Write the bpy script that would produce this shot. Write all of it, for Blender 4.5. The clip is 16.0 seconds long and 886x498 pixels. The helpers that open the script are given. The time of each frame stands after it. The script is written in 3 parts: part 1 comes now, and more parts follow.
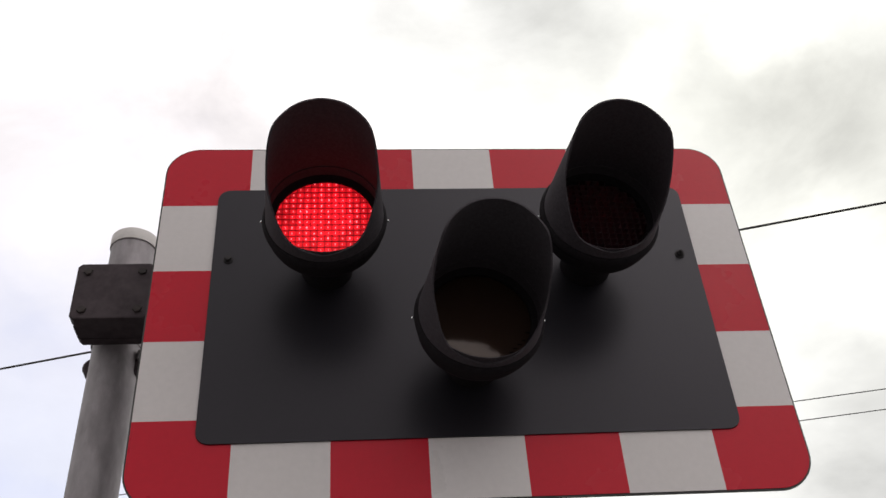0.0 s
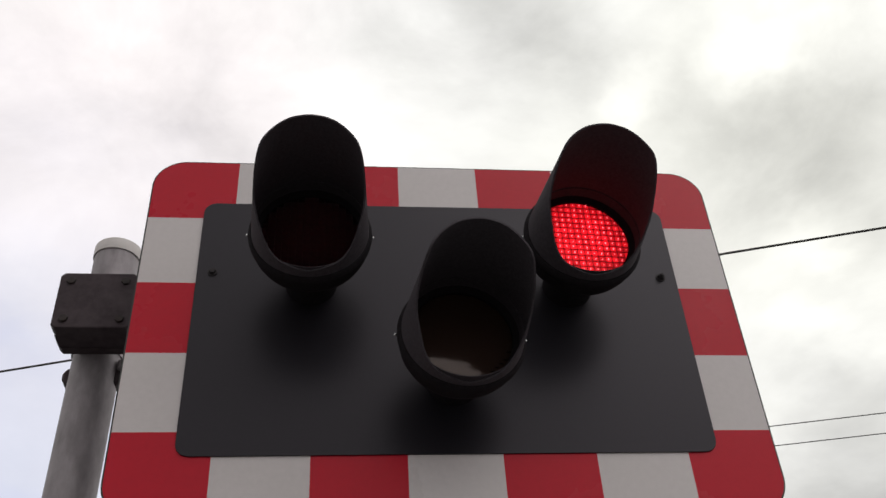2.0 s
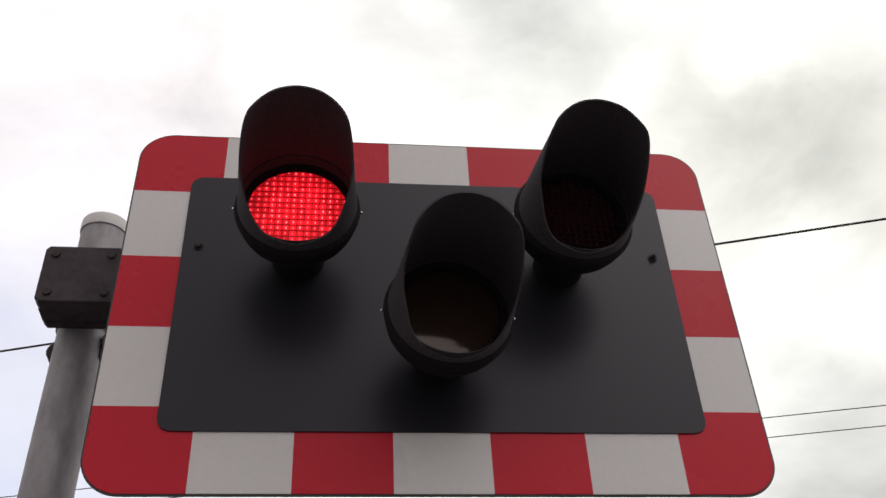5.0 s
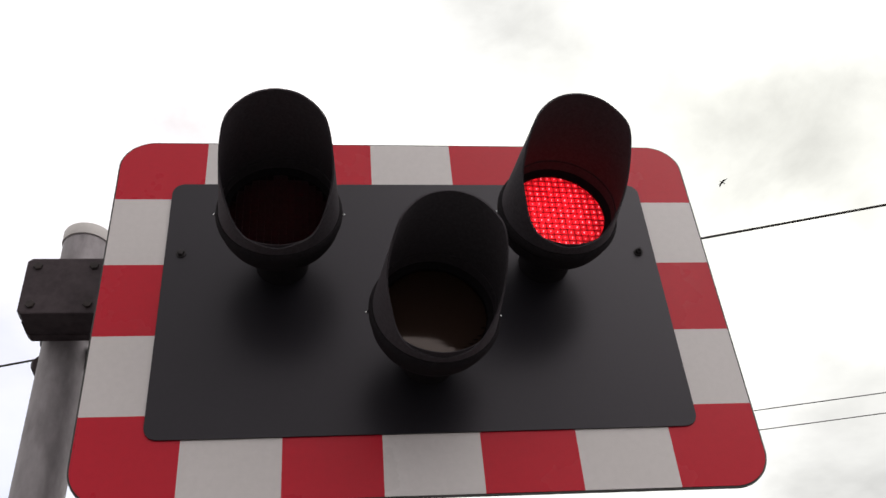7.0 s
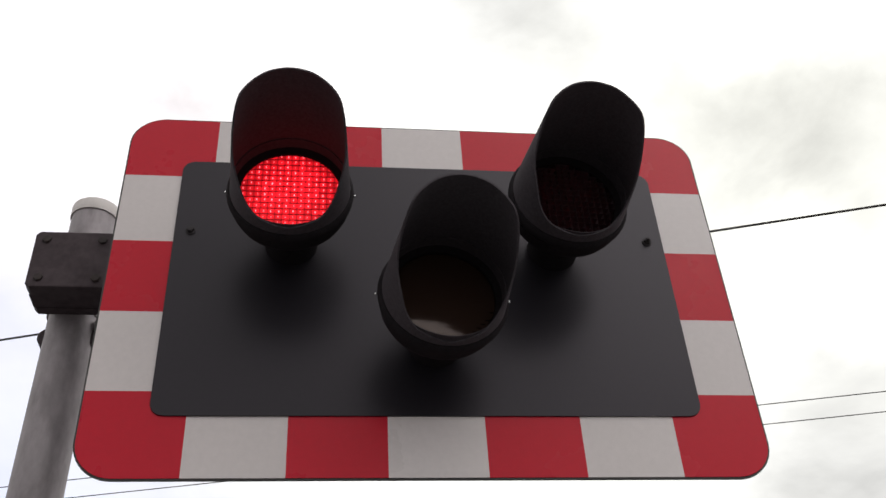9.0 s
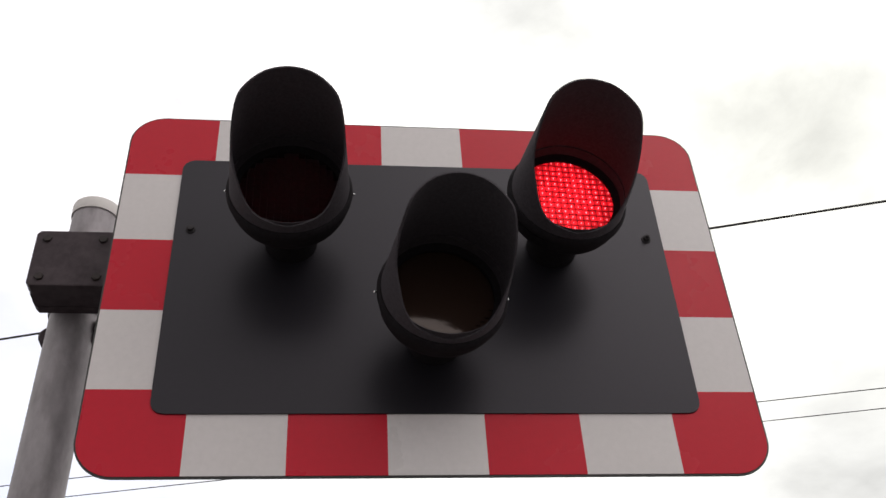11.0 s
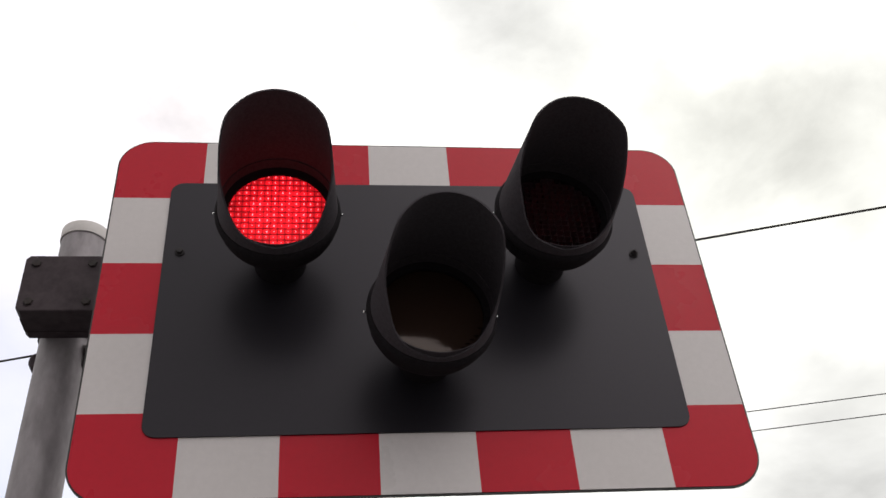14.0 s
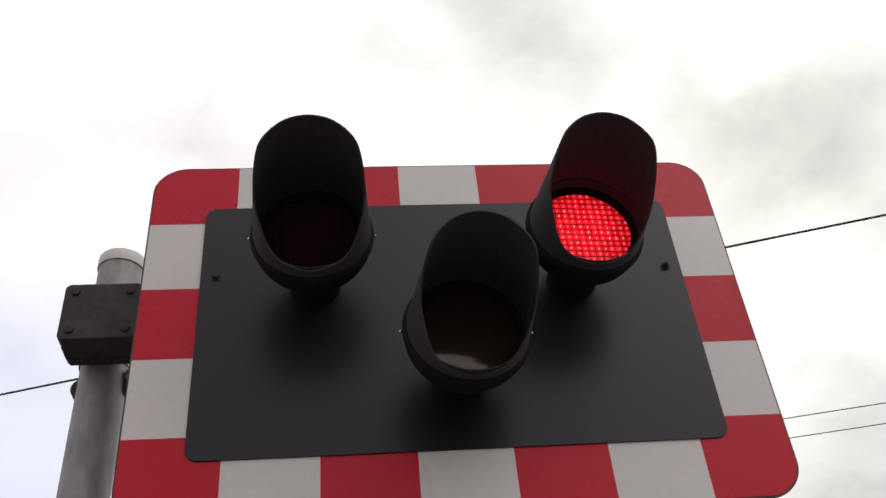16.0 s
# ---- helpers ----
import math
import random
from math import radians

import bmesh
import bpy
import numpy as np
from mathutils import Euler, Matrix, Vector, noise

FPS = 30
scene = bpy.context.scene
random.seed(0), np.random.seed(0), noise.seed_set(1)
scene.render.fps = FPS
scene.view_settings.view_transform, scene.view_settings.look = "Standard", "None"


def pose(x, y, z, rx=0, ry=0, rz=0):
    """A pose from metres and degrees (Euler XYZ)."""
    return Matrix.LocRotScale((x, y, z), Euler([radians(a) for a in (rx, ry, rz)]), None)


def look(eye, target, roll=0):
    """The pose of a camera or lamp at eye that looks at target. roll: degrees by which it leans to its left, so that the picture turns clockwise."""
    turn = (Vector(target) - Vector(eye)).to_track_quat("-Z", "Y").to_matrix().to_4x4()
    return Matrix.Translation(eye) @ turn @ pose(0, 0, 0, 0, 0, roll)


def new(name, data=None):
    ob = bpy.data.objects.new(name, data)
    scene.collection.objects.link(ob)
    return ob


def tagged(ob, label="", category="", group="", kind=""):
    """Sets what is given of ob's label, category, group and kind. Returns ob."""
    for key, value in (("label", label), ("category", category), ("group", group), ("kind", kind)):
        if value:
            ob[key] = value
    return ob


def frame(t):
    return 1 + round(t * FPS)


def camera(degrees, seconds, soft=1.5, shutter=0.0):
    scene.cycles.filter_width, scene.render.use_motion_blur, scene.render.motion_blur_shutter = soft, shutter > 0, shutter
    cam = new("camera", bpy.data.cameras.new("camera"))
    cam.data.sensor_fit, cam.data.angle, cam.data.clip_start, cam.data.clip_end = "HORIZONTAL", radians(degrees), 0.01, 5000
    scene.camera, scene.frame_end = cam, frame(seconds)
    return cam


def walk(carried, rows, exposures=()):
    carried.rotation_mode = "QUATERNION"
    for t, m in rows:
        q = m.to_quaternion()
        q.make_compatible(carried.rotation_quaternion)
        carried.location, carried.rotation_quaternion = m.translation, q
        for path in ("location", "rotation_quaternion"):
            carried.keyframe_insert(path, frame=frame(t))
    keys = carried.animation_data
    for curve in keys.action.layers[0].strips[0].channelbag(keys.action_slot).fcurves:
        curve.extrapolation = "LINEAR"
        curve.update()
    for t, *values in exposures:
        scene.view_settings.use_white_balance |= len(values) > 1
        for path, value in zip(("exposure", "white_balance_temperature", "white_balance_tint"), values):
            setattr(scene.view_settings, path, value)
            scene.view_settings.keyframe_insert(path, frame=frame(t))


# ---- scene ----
cam = camera(48.0, 16.0, soft=1.5)
PATH = [
    (0, (-0.1872, -1.4549, 1.7089), (-0.0133, 0.1176, 2.9326), -4.51),
    (0.5, (-0.1889, -1.4582, 1.7085), (-0.0124, 0.1030, 2.9459), -4.72),
    (1, (-0.1914, -1.4622, 1.7074), (-0.0028, 0.0887, 2.9560), -5.06),
    (1.5, (-0.1943, -1.4661, 1.7076), (0.0051, 0.0780, 2.9629), -4.85),
    (2, (-0.1955, -1.4667, 1.7020), (0.0179, 0.0813, 2.9503), -4.01),
    (2.5, (-0.1954, -1.4659, 1.7007), (0.0159, 0.0844, 2.9465), -3.53),
    (3, (-0.1927, -1.4607, 1.7023), (0.0192, 0.0825, 2.9567), -2.96),
    (3.5, (-0.1904, -1.4555, 1.7008), (0.0184, 0.0867, 2.9570), -2.47),
    (4, (-0.1871, -1.4492, 1.6977), (0.0319, 0.1005, 2.9430), -2.76),
    (6.5, (-0.1643, -1.4247, 1.6997), (0.0400, 0.1413, 2.9268), -4.26),
    (7, (-0.1640, -1.4253, 1.6993), (0.0713, 0.1299, 2.9345), -5.50),
    (7.5, (-0.1658, -1.4275, 1.6931), (0.0890, 0.1195, 2.9349), -5.61),
    (8, (-0.1732, -1.4298, 1.6933), (0.0794, 0.1040, 2.9517), -4.80),
    (8.5, (-0.1777, -1.4244, 1.6939), (0.0649, 0.1197, 2.9417), -4.16),
    (9, (-0.1807, -1.4218, 1.6946), (0.0555, 0.1489, 2.9100), -3.83),
    (11.5, (-0.1728, -1.4273, 1.6925), (0.0559, 0.1475, 2.9040), -3.91),
    (12, (-0.1720, -1.4308, 1.6921), (0.0718, 0.1390, 2.9072), -4.55),
    (12.5, (-0.1703, -1.4353, 1.6932), (0.0786, 0.1279, 2.9157), -4.78),
    (13, (-0.1685, -1.4346, 1.6931), (0.0801, 0.1191, 2.9277), -4.94),
    (13.5, (-0.1685, -1.4329, 1.6929), (0.0765, 0.1206, 2.9284), -5.12),
    (14, (-0.1723, -1.4365, 1.6930), (0.0764, 0.1182, 2.9263), -5.36),
    (14.5, (-0.1760, -1.4384, 1.6954), (0.0598, 0.1118, 2.9368), -5.26),
    (15, (-0.1782, -1.4387, 1.6955), (0.0127, 0.1145, 2.9409), -4.78),
    (15.5, (-0.1820, -1.4426, 1.6929), (-0.0159, 0.1160, 2.9351), -4.46),
    (16, (-0.1880, -1.4527, 1.6892), (0.0120, 0.0879, 2.9487), -5.95),
]
walk(cam, [(t, look(eye, target, roll)) for t, eye, target, roll in PATH],
     [(0, 0.08), (1.0, -0.01), (1.5, -0.06), (2.0, -0.10), (4.2, -0.06), (6.3, 0.22), (7.0, 0.24), (7.5, 0.22), (8.0, 0.12), (9.0, 0.22), (11.5, 0.32), (12.5, 0.28), (13.5, 0.20), (15.0, 0.17), (16.0, 0.09)])

# ---- world and light ----
world = bpy.data.worlds.new("overcast_sky")
scene.world = world
world.use_nodes = True
wt = world.node_tree
wt.nodes.clear()


def wnode(kind, **settings):
    nd = wt.nodes.new(kind)
    for key, value in settings.items():
        setattr(nd, key, value)
    return nd


def wmath(op, a, b=None, clamp=False):
    nd = wnode("ShaderNodeMath", operation=op, use_clamp=clamp)
    for slot, v in ((0, a), (1, b)):
        if v is None:
            continue
        if isinstance(v, (int, float)):
            nd.inputs[slot].default_value = v
        else:
            wt.links.new(v, nd.inputs[slot])
    return nd.outputs[0]


SUN_ELEVATION, SUN_TURN = 48.0, 142.0
sky = wnode("ShaderNodeTexSky", sky_type="NISHITA", sun_disc=False)
sky.sun_elevation, sky.sun_rotation = radians(SUN_ELEVATION), radians(SUN_TURN)
coord = wnode("ShaderNodeTexCoord").outputs["Generated"]
# Clouds are longer than they are high.
sep = wnode("ShaderNodeSeparateXYZ")
wt.links.new(coord, sep.inputs[0])
flat = wnode("ShaderNodeVectorMath", operation="MULTIPLY")
wt.links.new(coord, flat.inputs[0])
flat.inputs[1].default_value = (1.0, 1.0, 1.5)


def wnoise(scale, detail, rough, distortion=0.0, offset=(0, 0, 0)):
    shift = wnode("ShaderNodeVectorMath", operation="ADD")
    wt.links.new(flat.outputs[0], shift.inputs[0])
    shift.inputs[1].default_value = offset
    nd = wnode("ShaderNodeTexNoise")
    wt.links.new(shift.outputs[0], nd.inputs["Vector"])
    for key, value in (("Scale", scale), ("Detail", detail), ("Roughness", rough), ("Distortion", distortion)):
        nd.inputs[key].default_value = value
    return nd


# Billows bend the large cloud masses.
bend = wnoise(4.5, 5, 0.52)
centred = wnode("ShaderNodeVectorMath", operation="SUBTRACT")
wt.links.new(bend.outputs["Color"], centred.inputs[0])
centred.inputs[1].default_value = (0.5, 0.5, 0.5)
scaled = wnode("ShaderNodeVectorMath", operation="SCALE")
wt.links.new(centred.outputs[0], scaled.inputs[0])
scaled.inputs["Scale"].default_value = 0.30
bent = wnode("ShaderNodeVectorMath", operation="ADD")
wt.links.new(coord, bent.inputs[0])
wt.links.new(scaled.outputs[0], bent.inputs[1])


def mass(way, size, amount):
    """A cloud mass round a direction: its amount of grey, fading out over its size."""
    gap = wnode("ShaderNodeVectorMath", operation="DISTANCE")
    wt.links.new(bent.outputs[0], gap.inputs[0])
    gap.inputs[1].default_value = way
    nd = wnode("ShaderNodeMapRange", interpolation_type="SMOOTHERSTEP")
    wt.links.new(gap.outputs["Value"], nd.inputs["Value"])
    nd.inputs["From Min"].default_value, nd.inputs["From Max"].default_value = size, 0.0
    nd.inputs["To Min"].default_value, nd.inputs["To Max"].default_value = 0.0, amount
    return nd.outputs[0]


grey = wmath("MULTIPLY", wmath("SUBTRACT", wnoise(3.6, 8, 0.60, 0.3, (3.1, 1.7, 0)).outputs["Fac"], 0.47), 0.8)
for way, size, amount in (
    ((0.39, 0.635, 0.667), 0.14, 0.09), ((0.49, 0.590, 0.640), 0.16, 0.17), ((0.40, 0.68, 0.615), 0.09, 0.07),
    ((0.47, 0.79, 0.38), 0.15, 0.24), ((0.17, 0.60, 0.782), 0.12, 0.17), ((0.085, 0.675, 0.735), 0.09, 0.08),
    ((-0.22, 0.65, 0.726), 0.24, 0.045), ((-0.20, 0.60, 0.775), 0.20, -0.05), ((-0.15, 0.70, 0.697), 0.08, 0.08), ((0.465, 0.72, 0.516), 0.08, 0.10),
    ((0.286, 0.632, 0.720), 0.08, -0.17), ((0.408, 0.555, 0.724), 0.10, -0.24), ((0.460, 0.535, 0.708), 0.09, -0.10), ((0.0, 0.63, 0.777), 0.10, -0.03), ((0.187, 0.674, 0.714), 0.09, 0.06), ((-0.023, 0.632, 0.775), 0.07, 0.07), ((0.065, 0.622, 0.78), 0.05, -0.08), ((0.489, 0.66, 0.565), 0.09, 0.07), ((0.335, 0.62, 0.71), 0.06, 0.05),
    ((0.435, 0.70, 0.57), 0.08, -0.14), ((0.452, 0.75, 0.484), 0.08, -0.16), ((-0.28, 0.72, 0.63), 0.13, -0.10)):
    grey = wmath("ADD", grey, mass(way, size, amount))
# The cloud cover is thinner overhead and on the sunny side, thicker low down behind.
side = wmath("ADD", wmath("ADD", wmath("MULTIPLY", sep.outputs[0], 1.0), wmath("MULTIPLY", sep.outputs[1], 0.6)), wmath("MULTIPLY", sep.outputs[2], 0.9))
fall = wnode("ShaderNodeMapRange", interpolation_type="SMOOTHSTEP")
wt.links.new(side, fall.inputs["Value"])
for key, value in (("From Min", -0.20), ("From Max", 0.38), ("To Min", 0.64), ("To Max", 1.0)):
    fall.inputs[key].default_value = value
light = wmath("MULTIPLY", wmath("SUBTRACT", 1.05, wmath("MULTIPLY", wmath("MAXIMUM", grey, -0.12), 1.25)), fall.outputs[0])
tone = wnode("ShaderNodeCombineColor")
# A faint pink cast on one side, a faint yellow one on the other.
pink, yellow = mass((-0.25, 0.67, 0.70), 0.45, 0.055), mass((0.42, 0.64, 0.65), 0.5, 0.045)
wt.links.new(light, tone.inputs[0])
wt.links.new(wmath("MULTIPLY", light, wmath("SUBTRACT", 0.996, pink)), tone.inputs[1])
wt.links.new(wmath("MULTIPLY", light, wmath("SUBTRACT", wmath("SUBTRACT", 0.970, yellow), wmath("MULTIPLY", pink, 0.6))), tone.inputs[2])
# Thin places let the sky's pale blue through, low down on one side.
patches = wnode("ShaderNodeMapRange", interpolation_type="SMOOTHSTEP")
wt.links.new(wnoise(5.5, 5, 0.5, 0.4, (0.7, 4.2, 1.1)).outputs["Fac"], patches.inputs["Value"])
for key, value in (("From Min", 0.40), ("From Max", 0.60), ("To Min", 0.75), ("To Max", 1.0)):
    patches.inputs[key].default_value = value
thin = wmath("ADD", wmath("MULTIPLY", mass((-0.36, 0.84, 0.40), 0.52, 0.9), patches.outputs[0]), 0.02)
blue = wnode("ShaderNodeVectorMath", operation="SCALE")
wt.links.new(sky.outputs[0], blue.inputs[0])
blue.inputs["Scale"].default_value = 0.06
lift = wnode("ShaderNodeVectorMath", operation="ADD")
wt.links.new(blue.outputs[0], lift.inputs[0])
lift.inputs[1].default_value = (0.625, 0.612, 0.715)
cover = wnode("ShaderNodeMix", data_type="RGBA")
wt.links.new(thin, cover.inputs[0])
wt.links.new(tone.outputs[0], cover.inputs[6])
wt.links.new(lift.outputs[0], cover.inputs[7])
back = wnode("ShaderNodeBackground")
wt.links.new(cover.outputs[2], back.inputs["Color"])
back.inputs["Strength"].default_value = 1.0
wt.links.new(back.outputs[0], wnode("ShaderNodeOutputWorld").inputs["Surface"])

sun = new("sun", bpy.data.lights.new("sun", "SUN"))
sun.data.energy, sun.data.angle, sun.data.color = 0.5, radians(40), (1.0, 0.975, 0.95)
sun.matrix_world = look((0, 0, 0), (-math.sin(radians(SUN_TURN)) * math.cos(radians(SUN_ELEVATION)),
                                    -math.cos(radians(SUN_TURN)) * math.cos(radians(SUN_ELEVATION)),
                                    -math.sin(radians(SUN_ELEVATION))))


# ---- materials ----
def surface(name, color, rough=0.5, sheen=(1, 1, 1), metal=0.0, spec=0.5, spread=0.15, grain=60.0, stain=6.0, bump=0.05, stain_color=None, stain_amount=0.35,
            rough_spread=0.12, stretch=1.0):
    """A painted or bare surface: fine grain and larger stains in colour and gloss, with a slight relief."""
    m = bpy.data.materials.new(name)
    m.use_nodes = True
    nt = m.node_tree
    bsdf = nt.nodes["Principled BSDF"]
    place = nt.nodes.new("ShaderNodeMapping")
    place.inputs["Scale"].default_value = (1, 1, 1 / stretch)
    nt.links.new(nt.nodes.new("ShaderNodeTexCoord").outputs["Object"], place.inputs["Vector"])
    where = place.outputs[0]

    def tex(scale, detail):
        nd = nt.nodes.new("ShaderNodeTexNoise")
        nd.inputs["Scale"].default_value, nd.inputs["Detail"].default_value, nd.inputs["Roughness"].default_value = scale, detail, 0.6
        nt.links.new(where, nd.inputs["Vector"])
        return nd.outputs["Fac"]

    fine, large = tex(grain, 6), tex(stain, 5)
    ramp = nt.nodes.new("ShaderNodeValToRGB")
    ramp.color_ramp.elements[0].position, ramp.color_ramp.elements[1].position = 0.3, 0.7
    ramp.color_ramp.elements[0].color = tuple(c * (1 - spread) for c in color) + (1,)
    ramp.color_ramp.elements[1].color = tuple(min(1, c * (1 + spread)) for c in color) + (1,)
    nt.links.new(fine, ramp.inputs[0])
    mask = nt.nodes.new("ShaderNodeMapRange")
    mask.inputs["From Min"].default_value, mask.inputs["From Max"].default_value = 0.45, 0.75
    mask.inputs["To Max"].default_value = stain_amount
    nt.links.new(large, mask.inputs["Value"])
    mix = nt.nodes.new("ShaderNodeMix")
    mix.data_type = "RGBA"
    nt.links.new(mask.outputs[0], mix.inputs[0])
    nt.links.new(ramp.outputs[0], mix.inputs[6])
    mix.inputs[7].default_value = (*(stain_color or tuple(c * 0.7 for c in color)), 1)
    nt.links.new(mix.outputs[2], bsdf.inputs["Base Color"])
    gloss = nt.nodes.new("ShaderNodeMapRange")
    gloss.inputs["To Min"].default_value, gloss.inputs["To Max"].default_value = max(0.02, rough - rough_spread), min(1, rough + rough_spread)
    nt.links.new(large, gloss.inputs["Value"])
    nt.links.new(gloss.outputs[0], bsdf.inputs["Roughness"])
    bsdf.inputs["Specular Tint"].default_value = (*sheen, 1)
    bsdf.inputs["Metallic"].default_value, bsdf.inputs["Specular IOR Level"].default_value = metal, spec
    if bump:
        relief = nt.nodes.new("ShaderNodeBump")
        relief.inputs["Strength"].default_value, relief.inputs["Distance"].default_value = bump, 0.002
        nt.links.new(fine, relief.inputs["Height"])
        nt.links.new(relief.outputs[0], bsdf.inputs["Normal"])
    return m


def glow(name, color, strength):
    m = bpy.data.materials.new(name)
    m.use_nodes = True
    bsdf = m.node_tree.nodes["Principled BSDF"]
    bsdf.inputs["Base Color"].default_value = (0.2, 0.01, 0.015, 1)
    bsdf.inputs["Emission Color"].default_value = (*color, 1)
    bsdf.inputs["Emission Strength"].default_value = strength
    return m


red_sheet = surface("red_sheeting", (0.47, 0.0115, 0.028), 0.28, spec=0.19, spread=0.03, grain=90, stain=3, bump=0.012, stain_amount=0.10)
white_sheet = surface("white_sheeting", (0.57, 0.515, 0.518), 0.30, spec=0.42, spread=0.03, grain=90, stain=5, bump=0.012, stain_color=(0.55, 0.51, 0.49), stain_amount=0.25)
edge_metal = surface("dark_edge", (0.03, 0.027, 0.027), 0.6)
panel_black = surface("satin_black_panel", (0.0120, 0.0105, 0.0135), 0.33, (1.0, 0.91, 1.0), spec=0.33, spread=0.08, grain=160, stain=4, bump=0.012, stain_color=(0.0150, 0.0130, 0.0170), rough_spread=0.04)
hood_black = surface("black_plastic", (0.057, 0.049, 0.056), 0.8, spec=0.10, spread=0.2, grain=200, stain=12, bump=0.05, stain_color=(0.063, 0.054, 0.062))
rubber_black = surface("black_rubber", (0.017, 0.0145, 0.0165), 0.9, spec=0.05, spread=0.2, grain=150, stain=12, stain_color=(0.018, 0.0155, 0.0172))
galvanised = surface("galvanised_steel", (0.27, 0.238, 0.252), 0.55, metal=0.35, spread=0.2, grain=38, stain=14, bump=0.06, stain_color=(0.12, 0.10, 0.106), stain_amount=0.65, stretch=2.2)
cast_dark = surface("weathered_cast_iron", (0.050, 0.036, 0.041), 0.75, spec=0.22, spread=0.25, grain=60, stain=13, bump=0.25, stain_color=(0.085, 0.065, 0.072), stain_amount=0.8)
cap_plastic = surface("pale_plastic", (0.55, 0.50, 0.49), 0.5, spread=0.06, grain=80, stain=20, stain_color=(0.4, 0.36, 0.34))
bright_steel = surface("bright_steel", (0.6, 0.6, 0.6), 0.25, metal=1.0, spread=0.05)
bolt_dark = surface("dark_bolt", (0.034, 0.029, 0.031), 0.75, spec=0.2)
shade_ring_black = surface("matt_shade_ring", (0.054, 0.046, 0.052), 0.95, spec=0.02, spread=0.15, grain=150, stain=12)
bolt_rust = surface("rusty_bolt", (0.026, 0.018, 0.018), 0.8, spread=0.35, grain=120, stain=40, bump=0.3, stain_color=(0.045, 0.022, 0.016), stain_amount=0.6)
lens_dark = surface("unlit_red_lens", (0.050, 0.038, 0.046), 0.85, spread=0.2, grain=150, spec=0.12)
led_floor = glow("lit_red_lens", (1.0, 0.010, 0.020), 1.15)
led_tip = glow("lit_red_diode", (1.0, 0.13, 0.16), 2.4)
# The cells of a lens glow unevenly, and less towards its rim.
for lit_mat, rim in ((led_floor, 0.5), (led_tip, 0.45)):
    nt = lit_mat.node_tree
    reach = nt.nodes.new("ShaderNodeVectorMath")
    reach.operation = "LENGTH"
    nt.links.new(nt.nodes.new("ShaderNodeTexCoord").outputs["Object"], reach.inputs[0])
    fade = nt.nodes.new("ShaderNodeMapRange")
    nt.links.new(reach.outputs["Value"], fade.inputs["Value"])
    base = nt.nodes["Principled BSDF"].inputs["Emission Strength"]
    for key, value in (("From Min", 0.035), ("From Max", 0.082), ("To Min", base.default_value * 1.1), ("To Max", base.default_value * rim)):
        fade.inputs[key].default_value = value
    uneven = nt.nodes.new("ShaderNodeMapRange")
    nt.links.new(nt.nodes.new("ShaderNodeNewGeometry").outputs["Random Per Island"], uneven.inputs["Value"])
    uneven.inputs["To Min"].default_value, uneven.inputs["To Max"].default_value = 0.65, 1.3
    times = nt.nodes.new("ShaderNodeMath")
    times.operation = "MULTIPLY"
    nt.links.new(fade.outputs[0], times.inputs[0])
    nt.links.new(uneven.outputs[0], times.inputs[1])
    if lit_mat is led_tip:
        nt.links.new(times.outputs[0], base)
        continue
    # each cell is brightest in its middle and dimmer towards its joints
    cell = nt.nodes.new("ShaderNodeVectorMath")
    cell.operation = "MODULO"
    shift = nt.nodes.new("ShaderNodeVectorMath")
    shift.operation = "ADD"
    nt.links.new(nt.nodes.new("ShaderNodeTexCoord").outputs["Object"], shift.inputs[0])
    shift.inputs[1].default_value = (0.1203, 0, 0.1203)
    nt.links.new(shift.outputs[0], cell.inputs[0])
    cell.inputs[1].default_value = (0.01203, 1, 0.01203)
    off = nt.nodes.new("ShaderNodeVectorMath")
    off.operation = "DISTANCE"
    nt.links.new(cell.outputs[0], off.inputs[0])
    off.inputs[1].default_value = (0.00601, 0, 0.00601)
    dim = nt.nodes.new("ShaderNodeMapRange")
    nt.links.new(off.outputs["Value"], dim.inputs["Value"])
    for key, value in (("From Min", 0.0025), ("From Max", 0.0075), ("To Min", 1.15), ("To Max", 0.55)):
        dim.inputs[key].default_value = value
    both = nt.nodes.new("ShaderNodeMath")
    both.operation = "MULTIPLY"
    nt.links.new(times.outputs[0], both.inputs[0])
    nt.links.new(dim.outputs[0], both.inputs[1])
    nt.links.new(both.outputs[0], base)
cable_black = surface("black_cable", (0.035, 0.029, 0.028), 0.7, spread=0.1, bump=0)
ground_mat = surface("worn_asphalt", (0.115, 0.110, 0.108), 0.9, spread=0.3, grain=3.0, stain=0.2, bump=0.3, stain_color=(0.14, 0.135, 0.13))
feather = surface("dark_feathers", (0.06, 0.055, 0.055), 0.8, spread=0.2)

amber_lens = bpy.data.materials.new("unlit_amber_lens")
amber_lens.use_nodes = True
_b = amber_lens.node_tree.nodes["Principled BSDF"]
_b.inputs["Base Color"].default_value = (0.032, 0.018, 0.0135, 1)
_b.inputs["Roughness"].default_value = 0.08
_b.inputs["Specular IOR Level"].default_value = 0.6
_b.inputs["Specular Tint"].default_value = (1.0, 0.82, 0.78, 1)
_b.inputs["Coat Weight"].default_value = 0.15
_b.inputs["Coat Roughness"].default_value = 0.03
_b.inputs["Coat Tint"].default_value = (1.0, 0.9, 0.85, 1)


